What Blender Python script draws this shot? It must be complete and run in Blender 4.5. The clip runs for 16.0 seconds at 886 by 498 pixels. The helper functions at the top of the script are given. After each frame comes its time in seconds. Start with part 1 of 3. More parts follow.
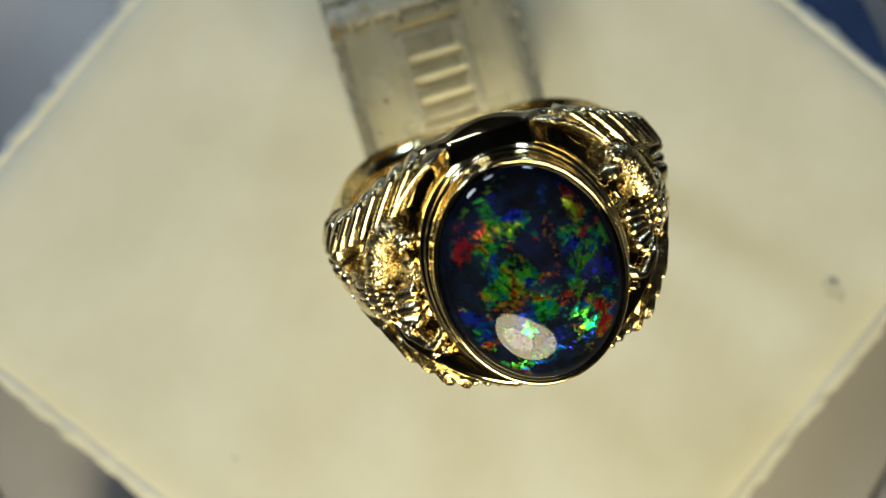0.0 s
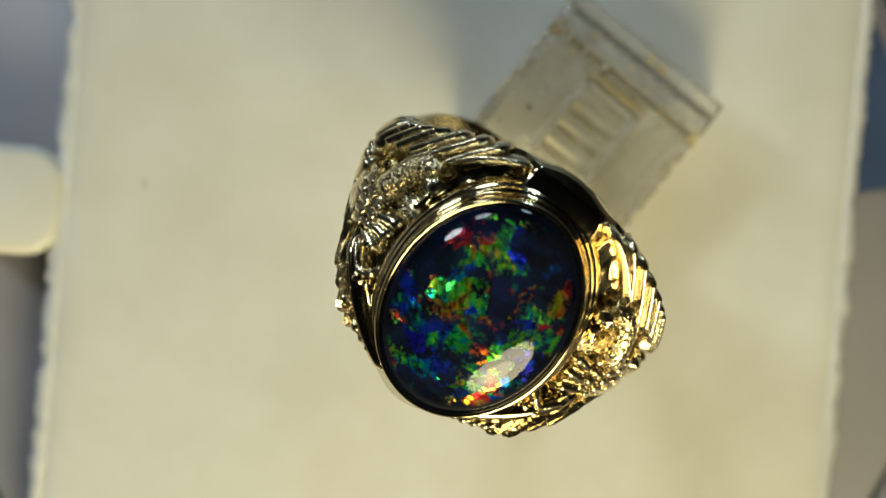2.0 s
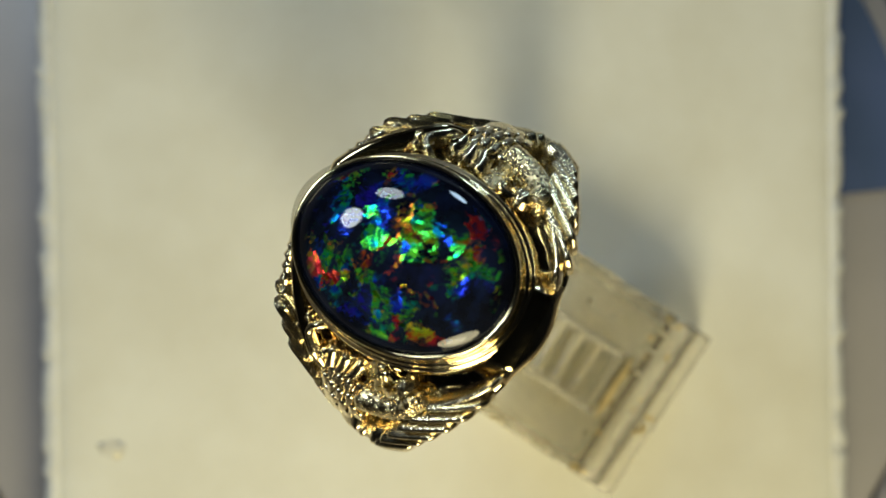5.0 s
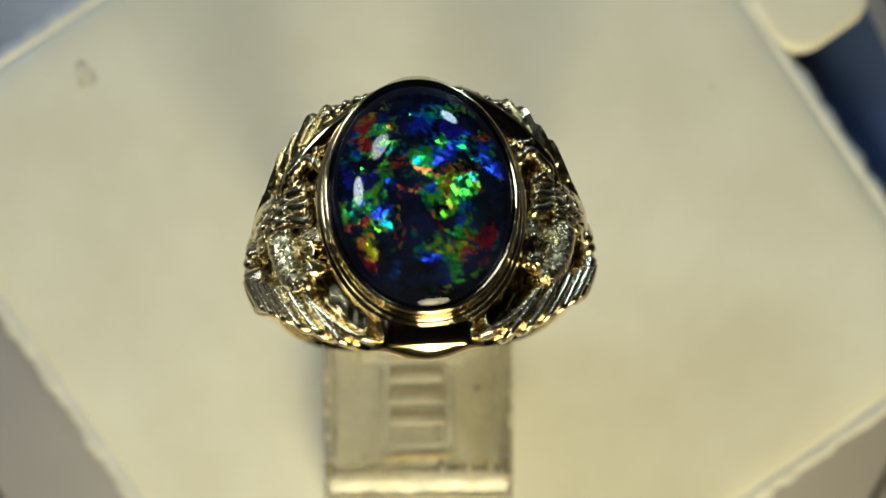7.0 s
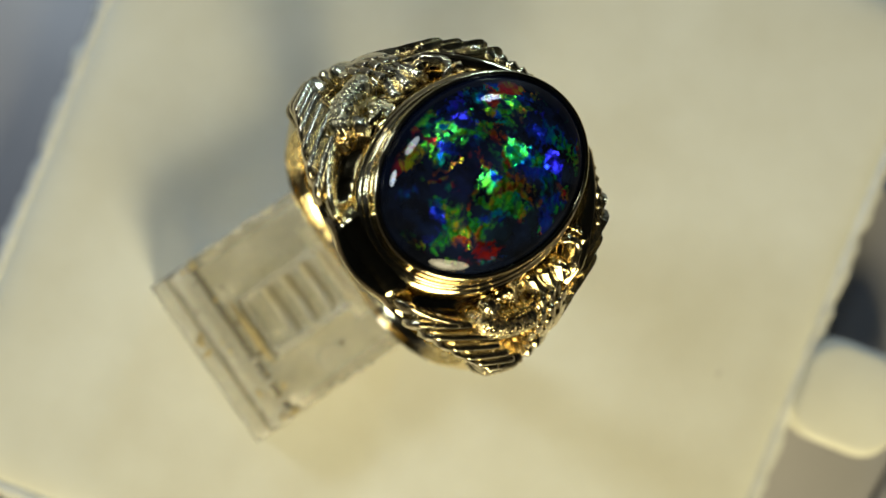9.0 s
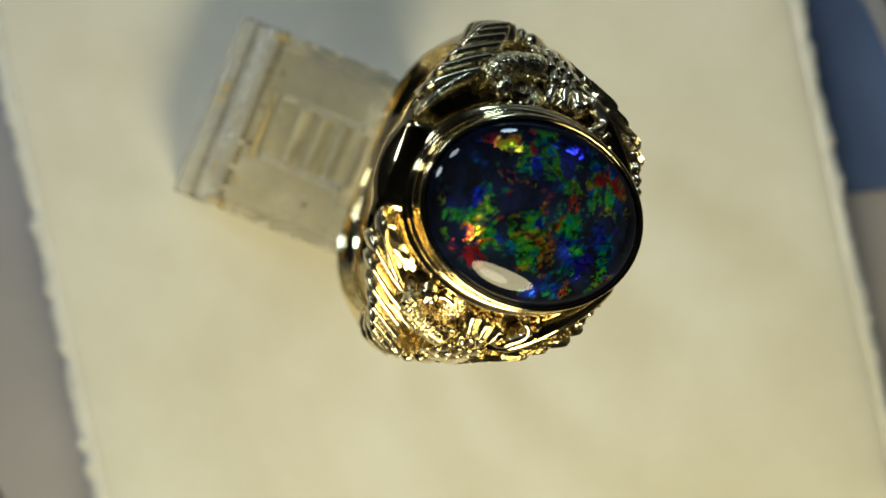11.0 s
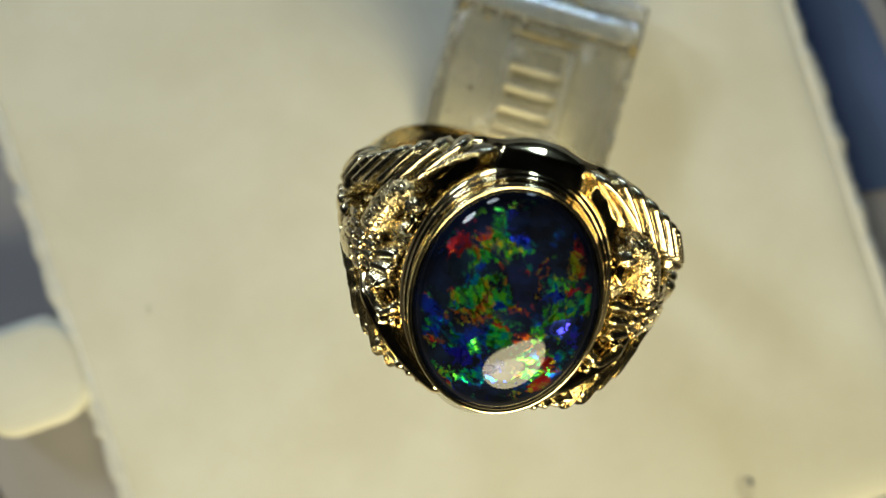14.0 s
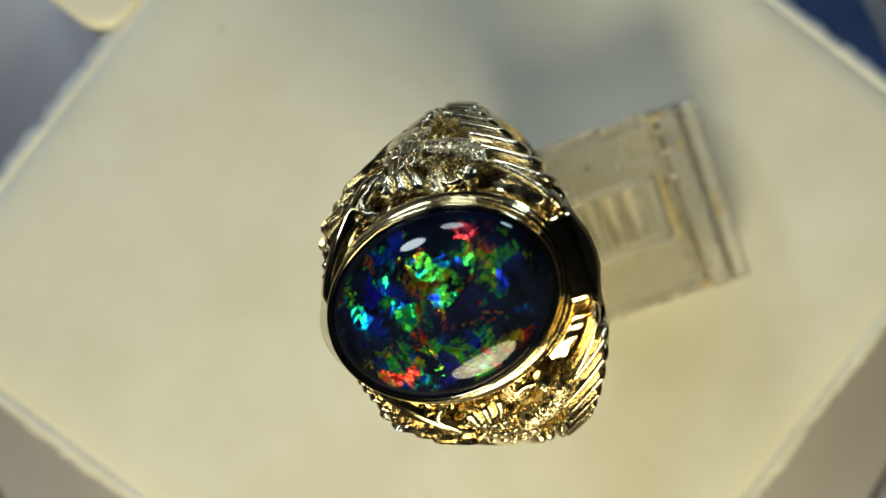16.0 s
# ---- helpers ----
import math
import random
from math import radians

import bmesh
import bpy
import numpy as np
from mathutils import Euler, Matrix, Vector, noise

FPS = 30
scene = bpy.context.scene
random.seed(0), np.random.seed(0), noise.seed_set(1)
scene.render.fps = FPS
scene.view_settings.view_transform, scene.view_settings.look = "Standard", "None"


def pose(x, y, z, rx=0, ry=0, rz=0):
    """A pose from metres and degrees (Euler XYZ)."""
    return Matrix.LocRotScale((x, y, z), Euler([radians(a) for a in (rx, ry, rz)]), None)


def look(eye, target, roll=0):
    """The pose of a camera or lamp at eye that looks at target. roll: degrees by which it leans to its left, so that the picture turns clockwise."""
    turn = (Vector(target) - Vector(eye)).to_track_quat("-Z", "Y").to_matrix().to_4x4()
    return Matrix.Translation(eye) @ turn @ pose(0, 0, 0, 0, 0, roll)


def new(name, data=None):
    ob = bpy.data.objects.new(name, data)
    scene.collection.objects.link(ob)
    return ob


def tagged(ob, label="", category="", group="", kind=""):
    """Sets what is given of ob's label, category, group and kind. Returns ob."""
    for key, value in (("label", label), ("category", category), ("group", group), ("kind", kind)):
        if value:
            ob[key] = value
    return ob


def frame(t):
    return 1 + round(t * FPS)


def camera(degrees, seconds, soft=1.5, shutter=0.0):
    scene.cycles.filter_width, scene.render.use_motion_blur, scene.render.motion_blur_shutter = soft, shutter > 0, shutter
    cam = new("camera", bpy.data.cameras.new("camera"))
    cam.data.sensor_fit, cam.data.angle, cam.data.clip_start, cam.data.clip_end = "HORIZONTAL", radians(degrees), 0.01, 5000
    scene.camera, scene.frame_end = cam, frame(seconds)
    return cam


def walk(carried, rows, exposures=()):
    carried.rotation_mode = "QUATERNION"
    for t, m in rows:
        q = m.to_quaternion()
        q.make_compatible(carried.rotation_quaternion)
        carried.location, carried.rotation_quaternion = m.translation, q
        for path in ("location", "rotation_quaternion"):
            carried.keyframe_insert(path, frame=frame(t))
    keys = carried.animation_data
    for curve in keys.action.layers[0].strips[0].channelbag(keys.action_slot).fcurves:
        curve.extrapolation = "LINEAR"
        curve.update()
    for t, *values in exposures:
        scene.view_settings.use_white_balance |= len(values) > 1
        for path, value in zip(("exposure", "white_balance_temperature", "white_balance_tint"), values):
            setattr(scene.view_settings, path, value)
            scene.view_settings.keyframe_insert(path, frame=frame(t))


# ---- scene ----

# A gold ring with an oval opal stands in a clear clip on a white pad that turns on a round turntable.
MM = 0.001
TURN = -28.043          # degrees a second

cam = camera(25.0, 16.0)
cam.data.dof.use_dof = True
cam.data.dof.focus_distance = 0.134
cam.data.dof.aperture_fstop = 19.0
EYE = pose(-9.25 * MM, 1.7 * MM, 156.19 * MM, -0.95, -3.24, 0)
walk(cam, [(0.0, EYE), (16.0, EYE)])
scene.view_settings.exposure = 0.0

# ---- world and lamps ----
world = bpy.data.worlds.new("world")
scene.world = world
world.use_nodes = True
world.node_tree.nodes["Background"].inputs["Color"].default_value = (0.10, 0.12, 0.16, 1)
world.node_tree.nodes["Background"].inputs["Strength"].default_value = 0.15


def lamp(name, place, target, size, watts, colour, shape="DISK"):
    data = bpy.data.lights.new(name, "AREA")
    data.shape, data.size, data.energy, data.color = shape, size, watts, colour
    ob = new(name, data)
    ob.matrix_world = look(place, target)
    return ob


def toward(azimuth, elevation, distance):
    a, e = radians(azimuth), radians(elevation)
    return (distance * math.cos(e) * math.cos(a), distance * math.cos(e) * math.sin(a), distance * math.sin(e))


AIM = (0, 0, 0.012)
lamp("warm_desk_light", toward(-82, 32, 0.205), AIM, 0.112, 0.37, (1.0, 0.89, 0.53))
lamp("warm_desk_light_core", toward(-86, 33, 0.201), AIM, 0.052, 0.048, (1.0, 0.91, 0.60))
lamp("side_spot", toward(146, 37, 0.45), AIM, 0.09, 0.40, (0.80, 0.92, 1.0))
lamp("side_spot", toward(117, 35, 0.45), AIM, 0.09, 0.23, (0.80, 0.92, 1.0))
lamp("window_light", toward(72, 18, 0.60), AIM, 0.10, 0.58, (0.55, 0.78, 1.0))


# ---- materials ----
def node_material(name):
    m = bpy.data.materials.new(name)
    m.use_nodes = True
    nt = m.node_tree
    return m, nt, nt.nodes["Principled BSDF"]


def add(nt, kind, **values):
    n = nt.nodes.new(kind)
    for key, v in values.items():
        n.inputs[key.replace("_", " ")].default_value = v
    return n


def coords(nt, scale):
    tc = nt.nodes.new("ShaderNodeTexCoord")
    mp = nt.nodes.new("ShaderNodeMapping")
    mp.inputs["Scale"].default_value = (scale, scale, scale)
    nt.links.new(tc.outputs["Object"], mp.inputs["Vector"])
    return mp.outputs["Vector"]


def mixed(nt, factor, a, b):
    mx = nt.nodes.new("ShaderNodeMix")
    mx.data_type = "RGBA"
    nt.links.new(factor, mx.inputs[0])
    for sock, v in ((mx.inputs[6], a), (mx.inputs[7], b)):
        if isinstance(v, tuple):
            sock.default_value = v
        else:
            nt.links.new(v, sock)
    return mx.outputs[2]


def ramp(nt, factor, stops):
    r = nt.nodes.new("ShaderNodeValToRGB")
    el = r.color_ramp.elements
    while len(el) < len(stops):
        el.new(0.5)
    for e, (p, c) in zip(el, stops):
        e.position, e.color = p, c
    nt.links.new(factor, r.inputs["Fac"])
    return r.outputs["Color"]


def noise_of(nt, scale, detail=4.0, rough=0.55):
    n = add(nt, "ShaderNodeTexNoise", Scale=scale, Detail=detail, Roughness=rough)
    nt.links.new(coords(nt, 1000.0), n.inputs["Vector"])
    return n.outputs["Fac"]


def bump(nt, height, strength, distance, to):
    b = add(nt, "ShaderNodeBump", Strength=strength, Distance=distance)
    nt.links.new(height, b.inputs["Height"])
    nt.links.new(b.outputs["Normal"], to.inputs["Normal"])


def plain(name, colour, roughness, metal=0.0, second=None, scale=0.3, grain=3.0, relief=0.1, depth=0.00005):
    m, nt, p = node_material(name)
    p.inputs["Roughness"].default_value = roughness
    p.inputs["Metallic"].default_value = metal
    second = second or tuple(0.85 * c for c in colour)
    fac = ramp(nt, noise_of(nt, scale), [(0.35, (0, 0, 0, 1)), (0.68, (1, 1, 1, 1))])
    nt.links.new(mixed(nt, fac, (*colour, 1), (*second, 1)), p.inputs["Base Color"])
    if relief:
        bump(nt, noise_of(nt, grain), relief, depth, p)
    return m


def gold(name, roughness, relief, grain, depth=0.0001, tints=((0.90, 0.78, 0.51, 1), (0.84, 0.73, 0.48, 1))):
    m, nt, p = node_material(name)
    p.inputs["Metallic"].default_value = 1.0
    fac = ramp(nt, noise_of(nt, 0.6), [(0.35, (0, 0, 0, 1)), (0.7, (1, 1, 1, 1))])
    nt.links.new(mixed(nt, fac, *tints), p.inputs["Base Color"])
    rough = ramp(nt, noise_of(nt, 2.2), [(0.3, (roughness * 0.7,) * 3 + (1,)), (0.75, (roughness * 1.5,) * 3 + (1,))])
    nt.links.new(rough, p.inputs["Roughness"])
    if relief and name == "grained_gold":
        v = add(nt, "ShaderNodeTexVoronoi", Scale=grain)
        nt.links.new(coords(nt, 1000.0), v.inputs["Vector"])
        bump(nt, ramp(nt, v.outputs["Distance"], [(0.05, (1, 1, 1, 1)), (0.6, (0, 0, 0, 1))]), relief, depth, p)
    elif relief:
        bump(nt, noise_of(nt, grain, 3.0), relief, depth, p)
    return m


def clear(name, tint, glass):
    m, nt, p = node_material(name)
    p.inputs["Base Color"].default_value = tint
    p.inputs["Transmission Weight"].default_value = 1.0
    p.inputs["IOR"].default_value = 1.49
    nt.links.new(ramp(nt, noise_of(nt, 1.2), [(0.35, (0.03, 0.03, 0.03, 1)), (0.8, (0.22, 0.22, 0.22, 1))]), p.inputs["Roughness"])
    nt.links.new(ramp(nt, noise_of(nt, 0.45, 5.0, 0.7), [(0.38, (0.86, 0.86, 0.86, 1)), (0.70, (0.52, 0.52, 0.52, 1))]), p.inputs["Transmission Weight"])
    bump(nt, noise_of(nt, 1.5, 3.0), 0.22, 0.0003, p)
    see = nt.nodes.new("ShaderNodeBsdfTransparent")
    see.inputs["Color"].default_value = tint
    mx = nt.nodes.new("ShaderNodeMixShader")
    mx.inputs["Fac"].default_value = glass
    out = nt.nodes["Material Output"]
    nt.links.new(see.outputs[0], mx.inputs[1])
    nt.links.new(p.outputs[0], mx.inputs[2])
    nt.links.new(mx.outputs[0], out.inputs["Surface"])
    return m


def opal_material():
    """Dark stone with clusters of flakes, each tilted its own way so that it flashes as the ring turns, under a polished coat."""
    m, nt, p = node_material("opal")
    L = nt.links

    def math_node(op, a, b, c=None):
        n = nt.nodes.new("ShaderNodeMath")
        n.operation = op
        for sock, v in zip(n.inputs, (a, b, c)):
            if v is None:
                continue
            if isinstance(v, (int, float)):
                sock.default_value = v
            else:
                L.new(v, sock)
        return n.outputs[0]

    def vec(op, a, b, c=None):
        n = nt.nodes.new("ShaderNodeVectorMath")
        n.operation = op
        for sock, v in zip(n.inputs, (a, b, c)):
            if v is None:
                continue
            if isinstance(v, tuple):
                sock.default_value = v
            else:
                L.new(v, sock)
        return n.outputs[0]

    base = coords(nt, 1000.0)
    warp = add(nt, "ShaderNodeTexNoise", Scale=1.1, Detail=2.5, Roughness=0.55)
    L.new(base, warp.inputs["Vector"])
    bent = vec("MULTIPLY_ADD", warp.outputs["Color"], (0.9, 0.9, 0.9), base)
    fray = add(nt, "ShaderNodeTexNoise", Scale=5.5, Detail=3.0, Roughness=0.6)
    L.new(base, fray.inputs["Vector"])
    bent = vec("MULTIPLY_ADD", fray.outputs["Color"], (0.55, 0.55, 0.55), bent)
    cell = add(nt, "ShaderNodeTexVoronoi", Scale=0.36, Randomness=1.0)
    L.new(bent, cell.inputs["Vector"])
    mid = add(nt, "ShaderNodeTexVoronoi", Scale=0.70, Randomness=1.0)
    L.new(bent, mid.inputs["Vector"])
    c0 = nt.nodes.new("ShaderNodeSeparateColor")
    L.new(cell.outputs["Color"], c0.inputs[0])
    spun = nt.nodes.new("ShaderNodeVectorRotate")
    spun.rotation_type = "Z_AXIS"
    L.new(bent, spun.inputs["Vector"])
    L.new(math_node("MULTIPLY", c0.outputs[2], 3.14), spun.inputs["Angle"])
    streak = nt.nodes.new("ShaderNodeMapping")
    streak.inputs["Scale"].default_value = (0.9, 2.5, 1.0)
    L.new(spun.outputs["Vector"], streak.inputs["Vector"])
    fine = add(nt, "ShaderNodeTexVoronoi", Scale=2.0, Randomness=1.0)
    L.new(streak.outputs["Vector"], fine.inputs["Vector"])
    patch = add(nt, "ShaderNodeTexNoise", Scale=0.36, Detail=2.5, Roughness=0.6)
    L.new(base, patch.inputs["Vector"])
    c1 = nt.nodes.new("ShaderNodeSeparateColor")
    L.new(cell.outputs["Color"], c1.inputs[0])
    c2 = nt.nodes.new("ShaderNodeSeparateColor")
    L.new(mid.outputs["Color"], c2.inputs[0])
    c3 = nt.nodes.new("ShaderNodeSeparateColor")
    L.new(fine.outputs["Color"], c3.inputs[0])
    hue = math_node("MULTIPLY_ADD", c2.outputs[0], 0.44, math_node("MULTIPLY_ADD", c3.outputs[0], 0.12, math_node("MULTIPLY_ADD", warp.outputs["Fac"], 0.24, math_node("MULTIPLY_ADD", c1.outputs[0], 0.52, -0.125))))
    colour = ramp(nt, hue, [
        (0.12, (0.05, 0.03, 0.95, 1)), (0.33, (0.01, 0.10, 0.95, 1)), (0.39, (0.0, 0.40, 0.60, 1)), (0.43, (0.02, 0.85, 0.12, 1)),
        (0.54, (0.22, 0.98, 0.02, 1)), (0.59, (0.85, 0.80, 0.02, 1)), (0.64, (0.98, 0.30, 0.03, 1)), (0.72, (0.95, 0.04, 0.03, 1))])
    amount = math_node("ADD", math_node("MULTIPLY", c3.outputs[1], 0.26), math_node("ADD", math_node("MULTIPLY", c2.outputs[1], 0.30), math_node("MULTIPLY", patch.outputs["Fac"], 1.25)))
    # Flakes fade towards the rim, painted in place of the dome's refraction.
    rim = nt.nodes.new("ShaderNodeVectorMath")
    rim.operation = "LENGTH"
    L.new(vec("MULTIPLY", base, (1 / 5.95, 1 / 7.8, 0.0)), rim.inputs[0])
    inner = ramp(nt, rim.outputs["Value"], [(0.76, (1, 1, 1, 1)), (0.93, (0, 0, 0, 1))])
    mask = math_node("MULTIPLY", ramp(nt, amount, [(0.90, (0, 0, 0, 1)), (0.99, (0.22, 0.22, 0.22, 1)), (1.08, (1, 1, 1, 1))]), math_node("MULTIPLY", inner, math_node("MULTIPLY_ADD", c3.outputs[2], 0.55, 0.55)))
    dark = ramp(nt, patch.outputs["Fac"], [(0.35, (0.005, 0.006, 0.010, 1)), (0.55, (0.006, 0.009, 0.022, 1)), (0.72, (0.008, 0.013, 0.038, 1))])
    cloud = add(nt, "ShaderNodeTexNoise", Scale=0.55, Detail=2.0)
    L.new(bent, cloud.inputs["Vector"])
    glow = ramp(nt, cloud.outputs["Fac"], [(0.42, (0, 0, 0, 1)), (0.78, (0.15, 0.15, 0.15, 1))])
    dark = mixed(nt, math_node("MULTIPLY", glow, inner), dark, mixed(nt, c1.outputs[1], (0.03, 0.06, 0.42, 1), (0.03, 0.10, 0.20, 1)))
    L.new(mixed(nt, mask, dark, colour), p.inputs["Base Color"])
    L.new(mask, p.inputs["Metallic"])
    p.inputs["Roughness"].default_value = 0.24
    p.inputs["Specular IOR Level"].default_value = 0.0
    geo = nt.nodes.new("ShaderNodeNewGeometry")
    lean = vec("ADD", vec("MULTIPLY", mid.outputs["Color"], (0.70, 0.70, 0.0)), vec("MULTIPLY", fine.outputs["Color"], (0.3, 0.3, 0.0)))
    lean = vec("ADD", vec("ADD", lean, (-0.50, -0.50, 0.0)), geo.outputs["Normal"])
    L.new(vec("NORMALIZE", lean, None), p.inputs["Normal"])
    p.inputs["Coat Weight"].default_value = 0.85
    p.inputs["Coat Roughness"].default_value = 0.04
    p.inputs["Coat IOR"].default_value = 1.47
    return m


PAD = plain("pad_plastic", (0.84, 0.83, 0.735), 0.55, second=(0.775, 0.755, 0.645), scale=0.13, grain=2.0, relief=0.14, depth=0.0002)
RIM = plain("pad_rim_plastic", (0.82, 0.82, 0.78), 0.45, second=(0.72, 0.72, 0.68), scale=0.5, grain=1.6, relief=0.25, depth=0.0003)
SMUDGE = plain("smudge", (0.66, 0.64, 0.56), 0.7, second=(0.72, 0.70, 0.61), scale=1.5)
GOLD = gold("polished_gold", 0.10, 0.0, 4.0, tints=((0.91, 0.76, 0.44, 1), (0.88, 0.73, 0.43, 1)))
GOLD_CARVED = gold("carved_gold", 0.20, 0.38, 4.5)
GOLD_GRAINED = gold("grained_gold", 0.24, 0.5, 4.6, 0.00014, ((0.86, 0.72, 0.42, 1), (0.80, 0.66, 0.38, 1)))
ACRYLIC = clear("acrylic", (0.985, 0.97, 0.90, 1), 0.34)
SEAM_TINT = clear("tinted_acrylic", (0.78, 0.75, 0.69, 1), 0.25)
ACRYLIC_SOLID = clear("solid_acrylic", (0.97, 0.95, 0.88, 1), 0.65)
ACRYLIC_WALL = clear("acrylic_wall", (0.95, 0.93, 0.88, 1), 0.8)
# Cream tint paints warm light refracted in the rungs; the chips share it.
FROSTED_LIT = plain("frosted_lit_acrylic", (0.82, 0.77, 0.59), 0.35, second=(0.72, 0.67, 0.50), scale=0.9, relief=0.2)
FROSTED_LIT.node_tree.nodes["Principled BSDF"].inputs["Transmission Weight"].default_value = 0.2
OPAL = opal_material()
GRIME = plain("grime", (0.16, 0.10, 0.04), 0.8, second=(0.08, 0.05, 0.03), scale=3.0)
GLUE = plain("yellowed_glue", (0.62, 0.50, 0.24), 0.5, second=(0.42, 0.33, 0.16), scale=2.0, relief=0.4)
TABLE_TOP = plain("turntable_plastic", (0.43, 0.415, 0.44), 0.36, second=(0.36, 0.35, 0.37), scale=0.05, grain=0.8, relief=0.05)
DARK = plain("black_plastic", (0.02, 0.02, 0.023), 0.4)
DESK = plain("desk_wood", (0.16, 0.14, 0.13), 0.5, second=(0.10, 0.09, 0.085), scale=0.02)
WALL = plain("wall_paint", (0.07, 0.07, 0.075), 0.85, second=(0.055, 0.055, 0.06), scale=0.002, relief=0)
# Blue that stands for a reflection in the platter.
BLUE_SHEEN = plain("blue_sheen_paint", (0.085, 0.130, 0.290), 0.45, second=(0.065, 0.105, 0.23), scale=0.1, relief=0.05)


# ---- mesh helpers, in millimetres ----
def mesh_of(name, verts, faces, material, smooth=True):
    me = bpy.data.meshes.new(name)
    me.from_pydata([(v[0] * MM, v[1] * MM, v[2] * MM) for v in verts], [], faces)
    me.materials.append(material)
    if smooth:
        me.polygons.foreach_set("use_smooth", [True] * len(me.polygons))
    me.update()
    return me


def part(name, bm, material, parent, label="", smooth=True):
    """Links a (verts, faces) shape as one mesh object under a thing or a part."""
    ob = new(name, mesh_of(name, bm[0], bm[1], material, smooth))
    ob.parent = parent
    if label:
        tagged(ob, label)
    return ob


def grid(rows, close_u=False, close_v=False, caps=False):
    """Verts and faces of rows of points; u runs from row to row, v along a row."""
    nu, nv = len(rows), len(rows[0])
    verts = [p for r in rows for p in r]
    faces = []
    for i in range(nu if close_u else nu - 1):
        for j in range(nv if close_v else nv - 1):
            a, b = i * nv + j, i * nv + (j + 1) % nv
            c, d = ((i + 1) % nu) * nv + (j + 1) % nv, ((i + 1) % nu) * nv + j
            faces.append((a, b, c, d))
    if caps:
        faces.append(tuple(range(nv))[::-1])
        faces.append(tuple((nu - 1) * nv + j for j in range(nv)))
    return verts, faces


def prism(outline, levels):
    """A closed solid: the outline (x, y) inset by each level's first value at that level's height."""
    n = len(outline)
    cx, cy = sum(p[0] for p in outline) / n, sum(p[1] for p in outline) / n
    rows = []
    for inset, z in levels:
        row = []
        for x, y in outline:
            d = math.hypot(x - cx, y - cy)
            row.append((x - inset * (x - cx) / d * 1.2, y - inset * (y - cy) / d * 1.2, z))
        rows.append(row)
    return grid(rows, close_v=True, caps=True)


def rounded(x0, y0, x1, y1, r, steps=8):
    pts = []
    for cx, cy, a0 in ((x1 - r, y1 - r, 0), (x0 + r, y1 - r, 90), (x0 + r, y0 + r, 180), (x1 - r, y0 + r, 270)):
        for k in range(steps + 1):
            a = radians(a0 + 90 * k / steps)
            pts.append((cx + r * math.cos(a), cy + r * math.sin(a)))
    return pts


def box(x0, y0, z0, x1, y1, z1, bevel=0.15):
    return prism(rounded(x0, y0, x1, y1, max(bevel, 0.05), 3), [(bevel, z0), (0, z0 + bevel), (0, z1 - bevel), (bevel, z1)])


def lump(x, y, z, a, b, c, rough=0.25, seed=0.0, n=10):
    rows = []
    for i in range(n + 1):
        th = math.pi * i / n
        row = []
        for j in range(2 * n):
            ph = math.pi * j / n
            d = Vector((math.sin(th) * math.cos(ph), math.sin(th) * math.sin(ph), math.cos(th)))
            k = 1 + rough * noise.noise(d * 2.2 + Vector((seed, seed * 1.7, 0)))
            row.append((x + a * k * d.x, y + b * k * d.y, z + c * k * d.z))
        rows.append(row)
    return grid(rows, close_v=True)


# ---- the room and the desk ----
def room():
    s, h = 0.8, 0.95
    def slab(name, x0, y0, z0, x1, y1, z1, mat):
        ob = new(name, mesh_of(name, *box(x0 * 1000, y0 * 1000, z0 * 1000, x1 * 1000, y1 * 1000, z1 * 1000, 1.0), mat, False))
        return tagged(ob, kind="structure")
    t = 0.05
    slab("floor", -s, -s, -0.80, s, s, -0.75, DESK)
    slab("ceiling", -s, -s, h, s, s, h + t, WALL)
    slab("wall_west", -s - t, -s, -0.80, -s, s, h, WALL)
    slab("wall_east", s, -s, -0.80, s + t, s, h, WALL)
    slab("wall_north", -s, s, -0.80, s, s + t, h, WALL)
    slab("wall_south", -s, -s - t, -0.80, s, -s, h, WALL)


def desk():
    e = tagged(new("desk"), "dark brown wooden desk under the turntable", "desk")
    e.location = (0, 0, -0.75)
    part("desktop", box(-600, -450, 690, 600, 450, 720, 3), DESK, e)
    for x in (-540, 540):
        for y in (-400, 400):
            part("leg", box(x - 25, y - 25, 0, x + 25, y + 25, 690, 2), DESK, e)
    return e


def turntable():
    e = tagged(new("turntable"), "round satin grey turntable with a dark groove near its edge", "turntable")
    e.location = (0, 0, -30 * MM)
    def disc(profile, n=128):
        rows = [[(r * math.cos(2 * math.pi * k / n), r * math.sin(2 * math.pi * k / n), z) for k in range(n)] for r, z in profile]
        return grid(rows, close_v=True)
    part("housing", disc([(0.01, 0), (50, 0), (51, 1), (51, 19), (50, 20), (0.01, 20)]), DARK, e)
    part("platter", disc([(0.01, 20.2), (41.0, 20.2), (41.4, 20.6), (41.4, 23.4), (41.0, 23.8), (0.01, 23.8)]), TABLE_TOP, e)
    # A thin blue sector, added in place of a reflection in the platter.
    rows = []
    for r, z in ((27.0, 23.8), (27.0, 23.95), (39.5, 23.95), (39.5, 23.8)):
        rows.append([(r * math.cos(radians(a)), r * math.sin(radians(a)), z) for a in range(6, 69, 2)])
    part("sheen_patch", grid(rows), BLUE_SHEEN, e, "dark blue reflection painted on the platter", False)
    part("trim_ring", disc([(42.0, 20.1), (50.6, 20.1), (50.8, 22.6), (50.4, 23.0), (42.4, 23.3), (42.0, 22.9), (42.0, 20.1)]), TABLE_TOP, e)
    return e


